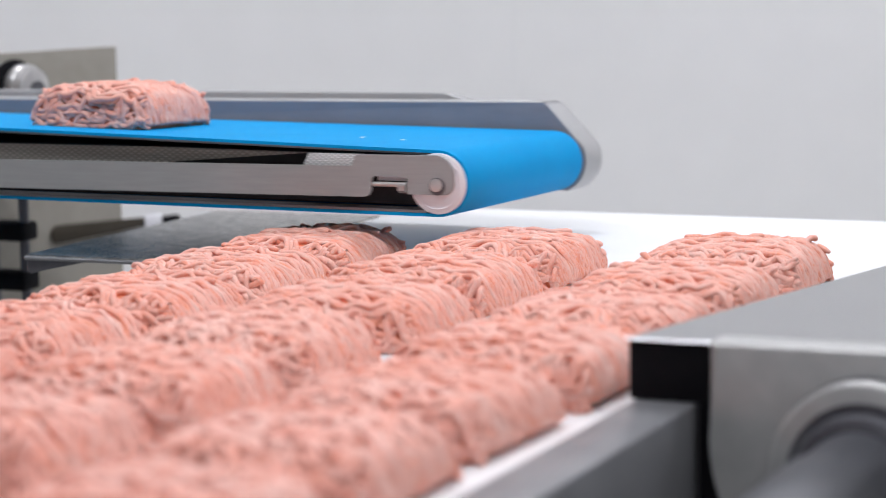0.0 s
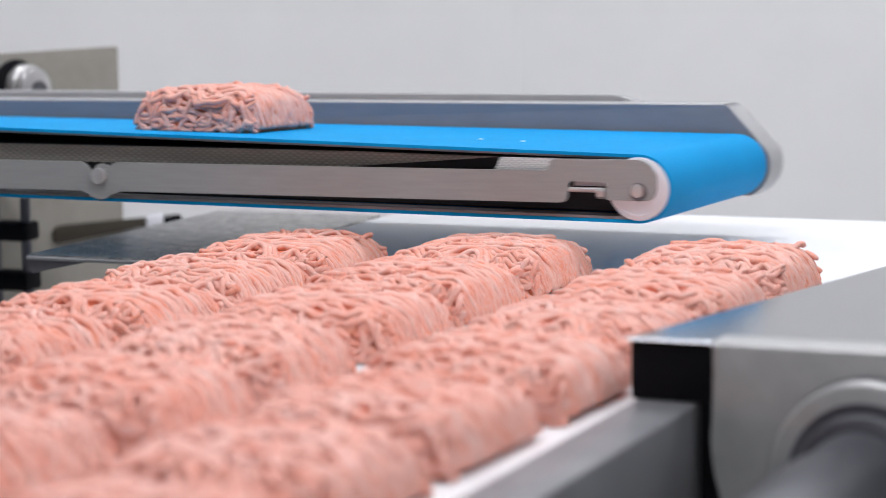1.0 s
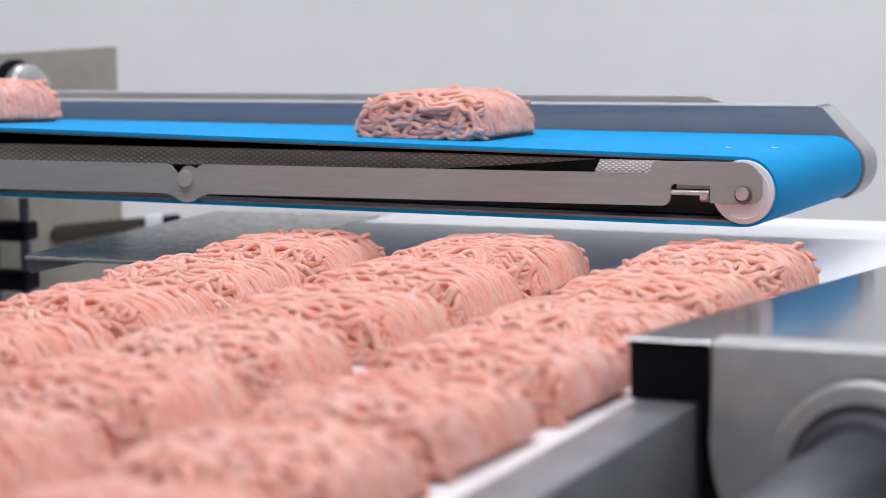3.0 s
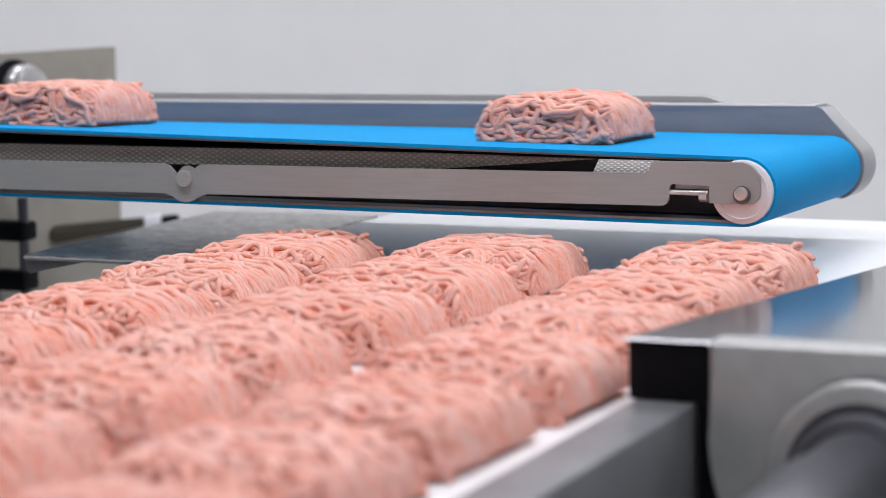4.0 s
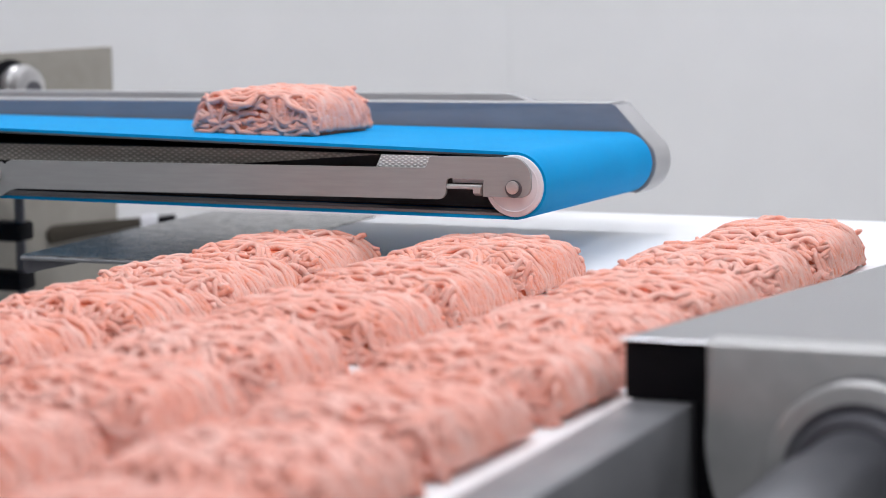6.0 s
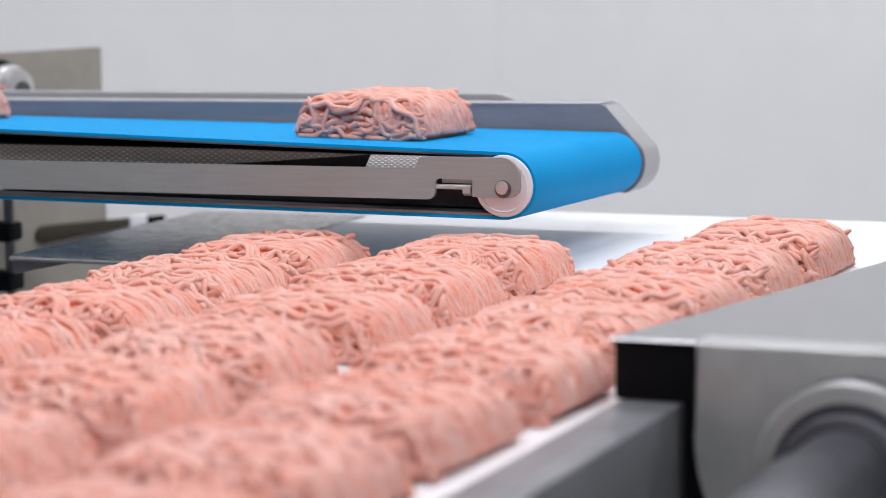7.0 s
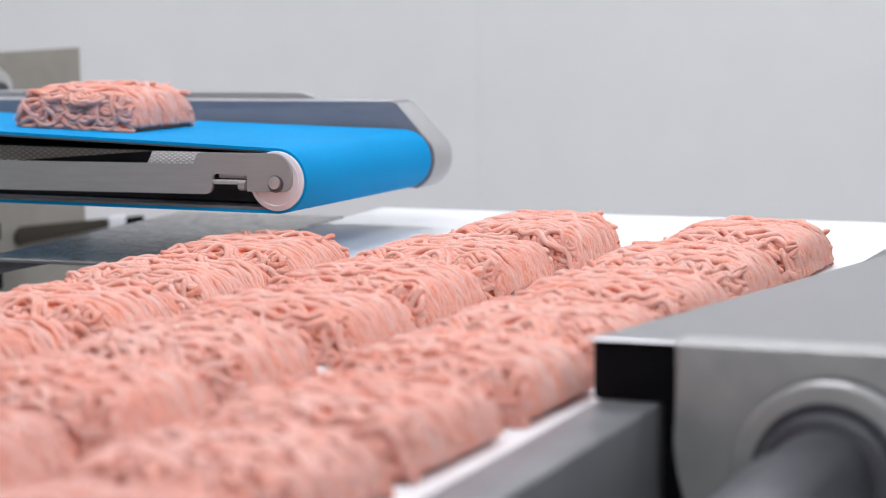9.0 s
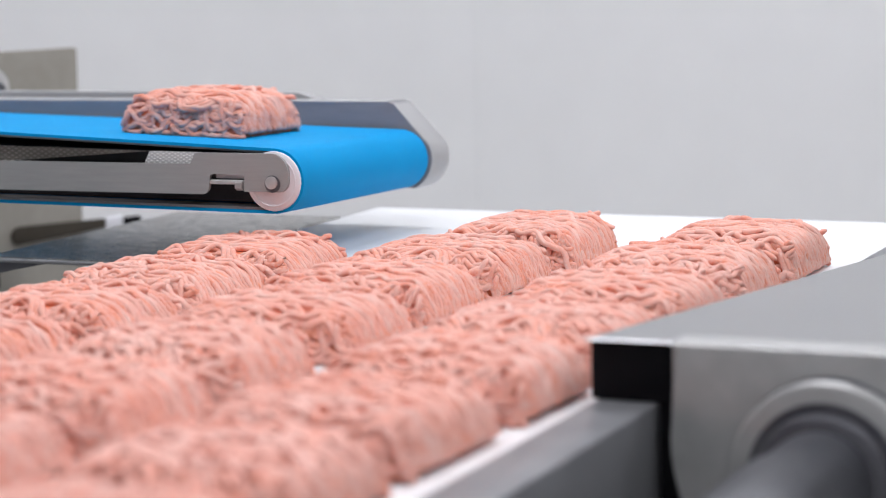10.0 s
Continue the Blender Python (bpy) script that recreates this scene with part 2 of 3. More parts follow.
def cover_parts():
    def top(y):
        return 1.0 + SLOPE * y
    # folded top sheet
    bm = bmesh.new()
    o = []
    for y in (0.0, 1.15):
        o.append([bm.verts.new((x, y, z)) for x, z in ((SKEW * y, top(y)), (0.42, top(y)), (0.42, top(y) - 0.0013), (SKEW * y, top(y) - 0.0013))])
    bm.faces.new(o[0]), bm.faces.new(o[1][::-1])
    for i in range(4):
        bm.faces.new((o[0][i], o[1][i], o[1][(i + 1) % 4], o[0][(i + 1) % 4]))
    bmesh.ops.bevel(bm, geom=bm.edges, offset=0.0004, segments=1, affect="EDGES", profile=0.5)
    part("top_sheet", bm, STEEL_SATIN, cover, "glossy satin steel sheet that mirrors the blue belt", 0)
    plate = [(0.0595, 1.0012), (0.42, 1.0012), (0.42, 0.62), (0.135, 0.62), (0.135, 0.80)] + arc(0.1845, 0.940, 0.125, 246, 180, 12)
    part("front_plate", slab(plate, -0.007, 0.03, 0.0045), STEEL_PLATE, cover, "grey front plate with rounded edges and a cut-away lower corner")
    # black blocks fill the hollow under the sheet; their colour stands for shade
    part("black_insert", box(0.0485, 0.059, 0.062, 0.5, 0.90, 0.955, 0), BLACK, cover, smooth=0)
    part("black_curtain", box(0.001, 0.059, 0.006, 0.05, 0.9588, 0.9972, 0.001), BLACK, cover, "black block for the shaded cavity under the sheet")
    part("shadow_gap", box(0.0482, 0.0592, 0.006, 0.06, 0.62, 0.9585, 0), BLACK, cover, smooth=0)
    # black face puts shade behind the plate's cut-away corner
    part("inner_skirt", box(0.0594, 0.134, 0.0303, 0.06, 0.62, 0.9585, 0), BLACK, cover, "black block for the shade behind the cut-away corner", smooth=0)
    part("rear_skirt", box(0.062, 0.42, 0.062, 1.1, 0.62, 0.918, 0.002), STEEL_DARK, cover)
    for x, y in ((0.08, 0.1), (0.38, 0.1), (0.08, 0.7), (0.38, 0.7)):
        part("leg", box(x - 0.02, x + 0.02, y - 0.02, y + 0.02, 0, 0.62, 0.002), STEEL_FRAME, cover)
    # round flange with a shaft that comes forward
    cx, cz = 0.164, 0.922
    part("flange", rod((cx, -0.0065, cz), (cx, -0.024, cz), 0.062, 64, 0.006), STEEL_PLATE, cover, "round grey steel flange")
    # dark ring and flat dark disc paint the shade round and inside the flange
    part("flange_seal", rod((cx, -0.0066, cz), (cx, -0.010, cz), 0.0628, 64), STEEL_DARK, cover, "dark ring for the shade round the flange")
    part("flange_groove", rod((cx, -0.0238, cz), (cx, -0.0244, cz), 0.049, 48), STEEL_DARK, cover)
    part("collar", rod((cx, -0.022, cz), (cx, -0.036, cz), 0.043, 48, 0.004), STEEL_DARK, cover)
    part("sleeve", rod((cx, -0.11, cz), (cx, -0.45, cz), 0.0365, 48, 0.002), STEEL_SHAFT, cover, "dark grey sleeve on the shaft")
    part("shaft", rod((cx, -0.036, cz), (cx, -0.42, cz), 0.034, 48, 0.003), STEEL_SHAFT, cover, "thick black shaft")


cover_parts()

# ---------- the steel transfer plate and the panel behind ----------
def transfer_plate():
    t = thing("transfer_plate", "thin folded stainless steel plate with water spots", "machine plate", (-1.365, 2.08, 0))
    z = BELT_Z
    part("sheet", box(0, 0.205, 0, 0.40, z - 0.0035, z + 0.0005, 0.001), TRAY_STEEL, t, "spotted reflective sheet", 0)
    part("hem", rod((0.0, 0.0, z - 0.003), (0.165, 0.0, z - 0.003), 0.0022, 12), STEEL_FRAME, t, "rolled front hem")
    # lip in darkened steel, for the shade under the folded corner
    part("end_lip", slab([(0, z - 0.004), (0.075, z - 0.004), (0.03, z - 0.013), (0.004, z - 0.019), (0.0, z - 0.015)], 0.002, 0.05, 0.001), STEEL_DARK, t, "folded down corner lip with its underside's shade in the colour")
    part("bracket", box(0.08, 0.16, 0.3, 0.34, 0.62, z - 0.004, 0.002), STEEL_FRAME, t)
    part("post", box(0.1, 0.15, 0.3, 0.35, 0.0, 0.62, 0.002), STEEL_FRAME, t)


transfer_plate()


def machine_panel():
    t = thing("machine_panel", "weathered upright steel machine panel with a slot", "machine panel", (-1.7975, 2.1945, 0))
    t.rotation_euler = (0, 0, radians(-18))
    part("sheet", box(-0.012, 0, 0.305, 0.542, 0.4, 1.126, 0.002), STEEL_PANEL, t, "weathered steel sheet")
    part("lower_sheet", box(-0.012, 0, 0.10, 0.303, 0.4, 0.962, 0.002), STEEL_PANEL, t, "weathered steel sheet")
    # raised bar in a dark recess tone, laid on in place of a cut slot
    bar = slab([(0.575, 0.893), (0.575, 0.905), (0.44, 0.9085)] + arc(0.434, 0.897, 0.0115, 90, 250, 8), 0.001, 0.006, 0.001)
    for v in bar.verts:
        v.co.x, v.co.y = v.co.y, v.co.x
    part("slot_bar", bar, BROWN, t, "dark brown round-ended bar in place of the panel's slot")
    part("slot_rail", box(0.0, 0.004, 0.577, 0.607, 0.890, 0.907, 0.002), WHITE_PLASTIC, t)
    part("slot_clip", box(-0.002, 0.008, 0.609, 0.635, 0.892, 0.903, 0.002), BLACK, t, "small black clip")
    part("arm", box(-0.010, -0.002, 0.53, 0.635, 0.884, 0.891, 0.001), STEEL_LIGHT, t)
    part("base", box(-0.1, 0.0, 0.305, 0.542, 0.0, 0.399, 0.004), STEEL_FRAME, t)
    # domed knob
    part("knob", joined(rod((0, 0.383, 1.084), (0.024, 0.383, 1.084), 0.028, 40, 0.006), rod((0.024, 0.383, 1.084), (0.032, 0.383, 1.084), 0.024, 40, 0.005)), STEEL_BRIGHT, t, "round grey metal knob")
    # dark disc on the face paints the knob's shaded hollow
    part("knob_recess", rod((0.0318, 0.386, 1.080), (0.0330, 0.386, 1.080), 0.012, 24), STEEL_DARK, t)
    part("knob_ring", rod((0, 0.374, 1.084), (0.006, 0.374, 1.084), 0.034, 40, 0.002), BLACK, t)


machine_panel()


def clamp_post():
    t = thing("clamp_post", "dark upright machine rods with black clamps", "machine post", (-1.610, 2.42, 0))
    for x in (-0.02, 0.022):
        part("rod", rod((x, 0, 0), (x, 0, 0.965), 0.006, 20), STEEL_DARK, t)
    for z in (0.926, 0.868, 0.810):
        part("clamp", box(-0.035, 0.030, -0.016, 0.018, z - 0.011, z + 0.011, 0.004), BLACK, t, "black clamp block")
    part("base", box(-0.06, 0.06, -0.04, 0.04, 0.0, 0.02, 0.003), STEEL_DARK, t)


clamp_post()


def conveyor_stand():
    t = thing("conveyor_stand", "plain grey steel stand under the blue conveyor", "machine stand", (-2.45, 2.27, 0))
    for x in (-0.2, 0.2):
        for y in (-0.15, 0.15):
            part("leg", box(x - 0.02, x + 0.02, y - 0.02, y + 0.02, 0, 0.955, 0.002), STEEL_FRAME, t)
    part("top_frame", box(-0.24, 0.24, -0.19, 0.19, 0.955, 0.985, 0.003), STEEL_FRAME, t)


conveyor_stand()

# ---------- the retracting blue belt conveyor (origin at the nose axle) ----------
NOSE_Y, NOSE_Z, NOSE_R = 2.08, 1.033, 0.0310
BELT_W = 0.300
TILT = -1.2
TWIST = 0.014
LEFT = -1.9
shuttle = thing("belt_conveyor", "retracting blue belt conveyor with grey steel side rails", "conveyor", (-0.62, NOSE_Y, NOSE_Z))


def shuttle_parts():
    r, t = NOSE_R, 0.0030
    # the blue belt: out along the top, round the nose, back below
    def strip(loop, name, label):
        bm = bmesh.new()
        rings = [[bm.verts.new((x, y, z)) for x, z in loop(rr)] for rr, y in ((r, 0.0), (r, BELT_W), (r - t, BELT_W), (r - t, 0.0))]
        for k in range(4):
            a, b = rings[k], rings[(k + 1) % 4]
            for i in range(len(a) - 1):
                bm.faces.new((a[i], a[i + 1], b[i + 1], b[i]))
        if name == "belt_top_run":
            for v in bm.verts:
                v.co.z += TWIST * v.co.x * v.co.y / BELT_W
        return part(name, bm, BLUE, shuttle, label, 50)

    def nose(rr):
        return arc(0, 0, rr, 89, -92, 26) + [(x, -rr + 0.0085 * -x) for x in (-0.06, -0.3, -0.7, LEFT)]

    def run(rr):
        return [(x, rr) for x in (LEFT, -0.9, -0.5, -0.3, -0.15, -0.06, 0.0005)]
    strip(nose, "belt", "matt bright blue belt round the nose")
    top = strip(run, "belt_top_run", "matt bright blue belt on its slide bed")
    # grey bed under the top run
    bed = slab([(LEFT, r - 0.0026), (-0.012, r - 0.0026), (-0.012, r - 0.0050), (LEFT, r - 0.0050)], 0.002, 0.022)
    for v in bed.verts:
        v.co.z += TWIST * v.co.x * v.co.y / BELT_W
    part("bed", bed, STEEL_FRAME, top, "dark grey slide bed", 0)
    # dark core of the frame, coloured for the shade inside it
    part("core", slab([(LEFT, 0.0275), (-0.30, 0.0275), (-0.02, 0.0225), (-0.02, -0.0235), (LEFT, -0.0135)], 0.03, BELT_W - 0.02), SHADE_GREY, shuttle, "", 0)
    part("lower_edge", slab([(LEFT, -0.0092), (-0.012, -0.0252), (-0.012, -0.0276), (LEFT, -0.0115)], 0.0005, 0.03), STEEL_FRAME, shuttle, "grey strip over the returning belt", 0)
    # woven inner face that tapers off towards the nose, and an embossed block
    part("woven_strip", slab([(LEFT, 0.0275), (-0.30, 0.0275), (-0.143, 0.0255), (-0.143, 0.0250), (-0.30, 0.0125), (LEFT, 0.006)], 0.010, 0.016), WOVEN_DARK, shuttle, "grey woven inner face", 0)
    block = slab([(-0.134, 0.026), (-0.078, 0.026), (-0.078, 0.010), (-0.141, 0.010)], -0.0016, 0.003, 0.0005)
    for v in block.verts:
        v.co.y += max(0, v.co.z - 0.012) * 0.15
    part("embossed_block", block, WOVEN_LIGHT, shuttle, "bright embossed metal block")
    # side rail with its pin lug, its stepped tongue and its slot
    o = [(LEFT, 0.0095), (-0.578, 0.0125), (-0.574, 0.0117), (-0.571, 0.0098), (-0.565, 0.0035), (-0.547, 0.0050), (-0.542, 0.0103), (-0.539, 0.0122), (-0.535, 0.0128)]
    o += [(-0.095, 0.0150)] + arc(-0.088, 0.019, 0.004, 270, 340, 4)[1:] + arc(-0.078, 0.0215, 0.0045, 170, 90, 5)
    o += arc(-0.0005, 0.008, 0.0185, 88, 0, 10) + arc(0.008, 0.0, 0.010, 0, -90, 6)
    o += [(-0.0245, -0.010), (-0.0285, -0.010), (-0.0285, 0.0052)] + arc(-0.061, 0.0022, 0.004, 90, 180, 4)
    o += arc(-0.0735, -0.0055, 0.008, 0, -90, 6) + [(-0.530, -0.0155), (-0.5345, -0.0162), (-0.5375, -0.0175)]
    o += arc(-0.555, -0.0055, 0.0185, -48, -132, 10) + [(-0.5725, -0.0175), (-0.5755, -0.0162), (-0.580, -0.0158), (LEFT, -0.0195)]
    rail = part("side_rail", slab(o, -0.007, -0.003), STEEL, shuttle, "grey laser-cut steel side rail")
    part("pin_boss", rod((-0.5525, -0.004, 0.0008), (-0.5525, -0.0062, 0.0008), 0.0105, 32), STEEL, rail)
    part("pin", rod((-0.555, -0.002, -0.001), (-0.555, -0.0115, -0.001), 0.0080, 32, 0.0014), STEEL_BRIGHT, rail, "round steel pin")
    part("axle", rod((0.001, -0.002, -0.001), (0.001, -0.0095, -0.001), 0.0061, 32, 0.0008), STEEL_BRIGHT, rail, "round axle end")
    part("axle_notch", rod((0.0018, -0.0068, -0.0022), (0.0018, -0.0074, -0.0022), 0.0082, 24), STEEL_DARK, rail)
    part("tension_bolt", rod((-0.0655, -0.004, -0.0015), (-0.03, -0.004, -0.0015), 0.0024, 16), STEEL_BRIGHT, rail, "bright tension bolt")
    part("nut", rod((-0.0375, -0.0045, -0.0045), (-0.0305, -0.0045, -0.0045), 0.0048, 6), STEEL_BRIGHT, rail)
    part("slot_plate", box(-0.062, -0.029, 0.001, 0.003, 0.0015, 0.0055), WHITE_PLASTIC, rail, smooth=0)
    # nose roller and its white cap
    part("roller", rod((0, 0.012, 0), (0, BELT_W - 0.004, 0), 0.0272, 48), BLACK, shuttle)
    part("roller_cap", rod((0, -0.0025, 0), (0, 0.012, 0), 0.0285, 64, 0.002), WHITE_PLASTIC, shuttle, "white plastic roller cap")
    part("cap_rim", joined(*[rod((0.0235 * math.cos(q), -0.003, 0.0235 * math.sin(q)), (0.0235 * math.cos(q + 0.14), -0.003, 0.0235 * math.sin(q + 0.14)), 0.0006, 6) for q in [i * math.tau / 48 for i in range(48)]]), WHITE_PLASTIC, shuttle)
    # guard behind the belt, with a chamfered rounded nose
    g0, g1 = BELT_W + 0.004, BELT_W + 0.050
    o = [(LEFT, 0.0475), (-0.014, 0.0580)] + arc(-0.0125, 0.0545, 0.004, 90, 40, 4) + arc(0, 0, 0.0328, 29, -72, 14) + [(-0.05, -0.0300), (LEFT, -0.018)]
    part("guard", slab(o, g0, g1, 0.0012), STEEL_GUARD, shuttle, "grey steel side guard with a chamfered round nose")
    # lighter strip over the chamfer paints the guard's edge as lit
    edge = [(-0.013, 0.0588), (-0.0098, 0.0576)] + arc(0, 0, 0.0340, 29, -72, 14)
    part("guard_rim", slab(edge + [(x * 0.955, z * 0.955) for x, z in edge[::-1]], g0 + 0.0006, g1 + 0.001, 0.0004), STEEL_LIGHT, shuttle, "lighter strip for the lit edge of the guard's nose")
    part("guard_lip", slab([(LEFT, 0.0478), (-0.016, 0.0583), (-0.016, 0.0600), (LEFT, 0.0495)], g0 + 0.001, g1, 0.0006), STEEL_LIGHT, shuttle, "light folded lip")
    # bar of the frame behind
    part("rear_bar", slab([(LEFT, 0.032), (LEFT, 0.0590), (-0.150, 0.0655), (-0.143, 0.0645), (-0.122, 0.0590), (-0.122, 0.032)], g1 + 0.003, g1 + 0.024, 0.0015), STEEL_LIGHT, shuttle, "grey bar of the rear frame")
    for x in (-1.2, -0.9, -0.4):
        part("spreader", box(x - 0.012, x + 0.012, g1 - 0.003, g1 + 0.006, 0.034, 0.046, 0.002), STEEL_FRAME, shuttle)
    return top


top_run = shuttle_parts()

# ---------- minced meat portions ----------
LX, LY, HZ = 0.137, 0.139, 0.042


def tube(path, r, sides, verts, faces):
    """Adds a round strand along the path, with closed blunt ends."""
    path = np.asarray(path)
    n = len(path)
    d = np.gradient(path, axis=0)
    d /= np.linalg.norm(d, axis=1)[:, None] + 1e-9
    ref = np.array([0.31, 0.83, 0.46])
    u = np.cross(d, ref)
    u /= np.linalg.norm(u, axis=1)[:, None] + 1e-9
    v = np.cross(d, u)
    base = len(verts)
    rr = np.full(n, r)
    rr[0] = rr[-1] = 0.55 * r
    a = np.arange(sides) * 2 * math.pi / sides
    ring = path[:, None, :] + rr[:, None, None] * (np.cos(a)[None, :, None] * u[:, None, :] + np.sin(a)[None, :, None] * v[:, None, :])
    verts.extend(map(tuple, ring.reshape(-1, 3)))
    for i in range(n - 1):
        for k in range(sides):
            p, q = base + i * sides + k, base + i * sides + (k + 1) % sides
            faces.append((p, q, q + sides, p + sides))
    faces.append(tuple(base + k for k in range(sides))[::-1])
    faces.append(tuple(base + (n - 1) * sides + k for k in range(sides)))


def strands(paths, rng, parent, r=0.0025, sides=7, mat=MEAT):
    """Each strand is a piece of its own under the portion."""
    for p in paths:
        verts, faces = [], []
        tube(p, r * rng.uniform(0.88, 1.15), sides, verts, faces)
        me = bpy.data.meshes.new("strand")
        me.from_pydata(verts, [], faces)
        me.materials.append(mat)
        me.polygons.foreach_set("use_smooth", [True] * len(me.polygons))
        ob = new("strand", me)
        ob.parent = parent


def waves(rng, s, amp, lengths):
    out = np.zeros_like(s)
    for w in lengths:
        out += rng.normal(0, 1) * amp * (w / lengths[0]) ** 0.7 / len(lengths) ** 0.5 * np.sin(2 * math.pi * s / (w * rng.uniform(0.75, 1.3)) + rng.uniform(0, 7))
    return out


def smoothed(path, passes=2):
    for _ in range(passes):
        path = np.r_[path[:1], 0.25 * path[:-2] + 0.5 * path[1:-1] + 0.25 * path[2:], path[-1:]]
    return path


def portion(seed, h=HZ, length=LX, width=LY, slope=0.0150, thick=0.0027):
    rng = np.random.default_rng(seed)
    a, b = length / 2, width / 2
    # profile along x: up the steep left end, over the top, down the right end
    prof = np.array([(-a + 0.0005, 0.0025), (-a + 0.0012, 0.011), (-a + 0.004, 0.5 * h), (-a + 0.010, 0.77 * h), (-a + 0.021, 0.93 * h), (-0.02, h - 0.0008), (0.02, h),
                     (a - 0.026, h - 0.0012), (a - 0.014, h - 0.0050), (a - 0.0065, h - 0.0125), (a - 0.0025, 0.014), (a, 0.0025)])
    inner = [(x * 0.962, 0.0012 + z * 0.86) for x, z in prof]
    inner[0], inner[-1] = (-a + 0.006, 0.0012), (a - 0.008, 0.0012)
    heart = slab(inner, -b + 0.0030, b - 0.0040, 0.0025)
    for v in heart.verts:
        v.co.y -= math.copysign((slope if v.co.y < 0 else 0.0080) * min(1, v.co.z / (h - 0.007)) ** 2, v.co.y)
    core = mesh_object("minced_meat_portion", heart, MEAT_CORE_GLOW, 60)
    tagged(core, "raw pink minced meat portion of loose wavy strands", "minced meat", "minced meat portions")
    seg = np.r_[0, np.cumsum(np.linalg.norm(np.diff(prof, axis=0), axis=1))]
    # drifts that neighbouring strands share, so that they bunch and part together
    drifts = [(rng.uniform(0.7, 1.3) * amp, lx * rng.uniform(0.8, 1.25), rng.choice([-1, 1]) * ly * rng.uniform(0.8, 1.3), rng.uniform(0, 7))
              for amp, lx, ly in ((0.0060, 0.110, 0.12), (0.0046, 0.058, 0.085), (0.0034, 0.034, 0.060), (0.0020, 0.022, 0.045))]

    def over(y0, lo, hi, lift, wander, n=50, loosen=1.0):
        s = np.linspace(lo, hi, n) * seg[-1]
        x, z = np.interp(s, seg, prof[:, 0]), np.interp(s, seg, prof[:, 1])
        k = np.ones(5) / 5
        xs, zs = np.convolve(np.pad(x, 2, "edge"), k, "valid"), np.convolve(np.pad(z, 2, "edge"), k, "valid")
        u = s / seg[-1]
        env = np.clip(np.minimum(u - 0.04, 0.88 - u) * 6, 0.22, 1)
        y = y0 + waves(rng, s, wander, (0.058, 0.036, 0.024)) * env
        for amp, lx, ly, ph in drifts:
            y = y + loosen * amp * env * np.sin(math.tau * (s / lx + y0 / ly) + ph)
        edge = np.clip((abs(y) - (b - 0.028)) / 0.028, 0, 1.1)
        z = np.maximum(zs + (lift + waves(rng, s, 0.0015, (0.045, 0.028))) * np.clip(zs / h, 0.2, 1) - np.where(y < 0, slope, 0.0060) * edge ** 2 * (zs / h), 0.0024)
        x = xs + waves(rng, s, 0.0009, (0.02, 0.012)) - 0.003 * edge ** 2 * np.sign(xs)
        return np.c_[x, np.clip(y, -b - 0.001, b + 0.001), z]

    count = round(width / 0.0049)
    rows = np.linspace(-b + 0.003, b - 0.003, count) + rng.normal(0, 0.0006, count)
    strands([over(y, rng.uniform(0, 0.03), rng.uniform(0.994, 1), -0.0010 + rng.normal(0, 0.0008), 0.0022) for y in rows], rng, core, thick)
    # under-layer in the orange that stands for light scattered between strands
    strands([over(y, 0.02, 0.992, -0.0046, 0.0040, 36) for y in np.linspace(-b + 0.008, b - 0.008, 12)], rng, core, 0.0027, mat=MEAT_GROOVE_GLOW)
    # loose lengths that lie across the others
    loose = []
    for _ in range(7):
        lo = rng.uniform(0.10, 0.55)
        loose.append(over(rng.uniform(-b + 0.006, b - 0.006), lo, lo + rng.uniform(0.20, 0.42), 0.0016, 0.0062, 36, 0.3))
    strands(loose, rng, core, 0.0026)
    # ends that stand up along the back edge and the far corner
    ends = []
    for _ in range(7):
        x0, u = rng.uniform(-a + 0.03, a - 0.020), np.linspace(0, 1, 12)
        way, tall = rng.choice([-1, 1]), rng.uniform(0.001, 0.0050)
        ends.append(np.c_[x0 + way * rng.uniform(0.004, 0.011) * u ** 1.5, b - 0.020 + 0.012 * u + rng.normal(0, 0.002), h - 0.0065 + (0.0025 + tall) * np.sin(u * rng.uniform(1.4, 2.5))])
    strands(ends, rng, core, 0.0026)

    def face_y(z, sgn):
        return sgn * (b - 0.0015 - (slope if sgn < 0 else 0.0080) * np.clip(z / h, 0, 1) ** 2)

    for sgn, levels in ((-1, range(9)), (1, (1, 4, 7))):
        rows = []
        for k in levels:
            zc = 0.0026 + k * (h - 0.009) / 8
            x0, x1 = -a + 0.003 + 0.009 * (k / 8) ** 1.5 + rng.uniform(0, 0.003), a - 0.002 - 0.005 * (k / 8) ** 2
            cuts = sorted([x0, x1] + list(rng.uniform(x0 + 0.015, x1 - 0.015, 4)))
            for c0, c1 in zip(cuts[:-1], cuts[1:]):
                if c1 - c0 < 0.006:
                    continue
                x = np.linspace(c0 - 0.002, c1 + 0.002, max(8, int((c1 - c0) / 0.0022)))
                z = np.clip(zc + waves(rng, x, 0.0048, (0.034, 0.022)), 0.0024, h - 0.003)
                bend = np.clip((x - (a - 0.012)) / 0.012, 0, 1) ** 2 + np.clip((-a + 0.014 - x) / 0.014, 0, 1) ** 2
                y = face_y(z, sgn) - sgn * 0.007 * bend + waves(rng, x, 0.0016, (0.024, 0.014))
                rows.append(np.c_[x + waves(rng, x, 0.0015, (0.02, 0.012)), y, z])
        # hooks: lengths that hang over the upper edge and curl back up
        for _ in range(13 if sgn < 0 else 0):
            x0 = rng.uniform(-a + 0.016, a - 0.010) if rng.random() < 0.6 else rng.uniform(0.25 * a, a - 0.008)
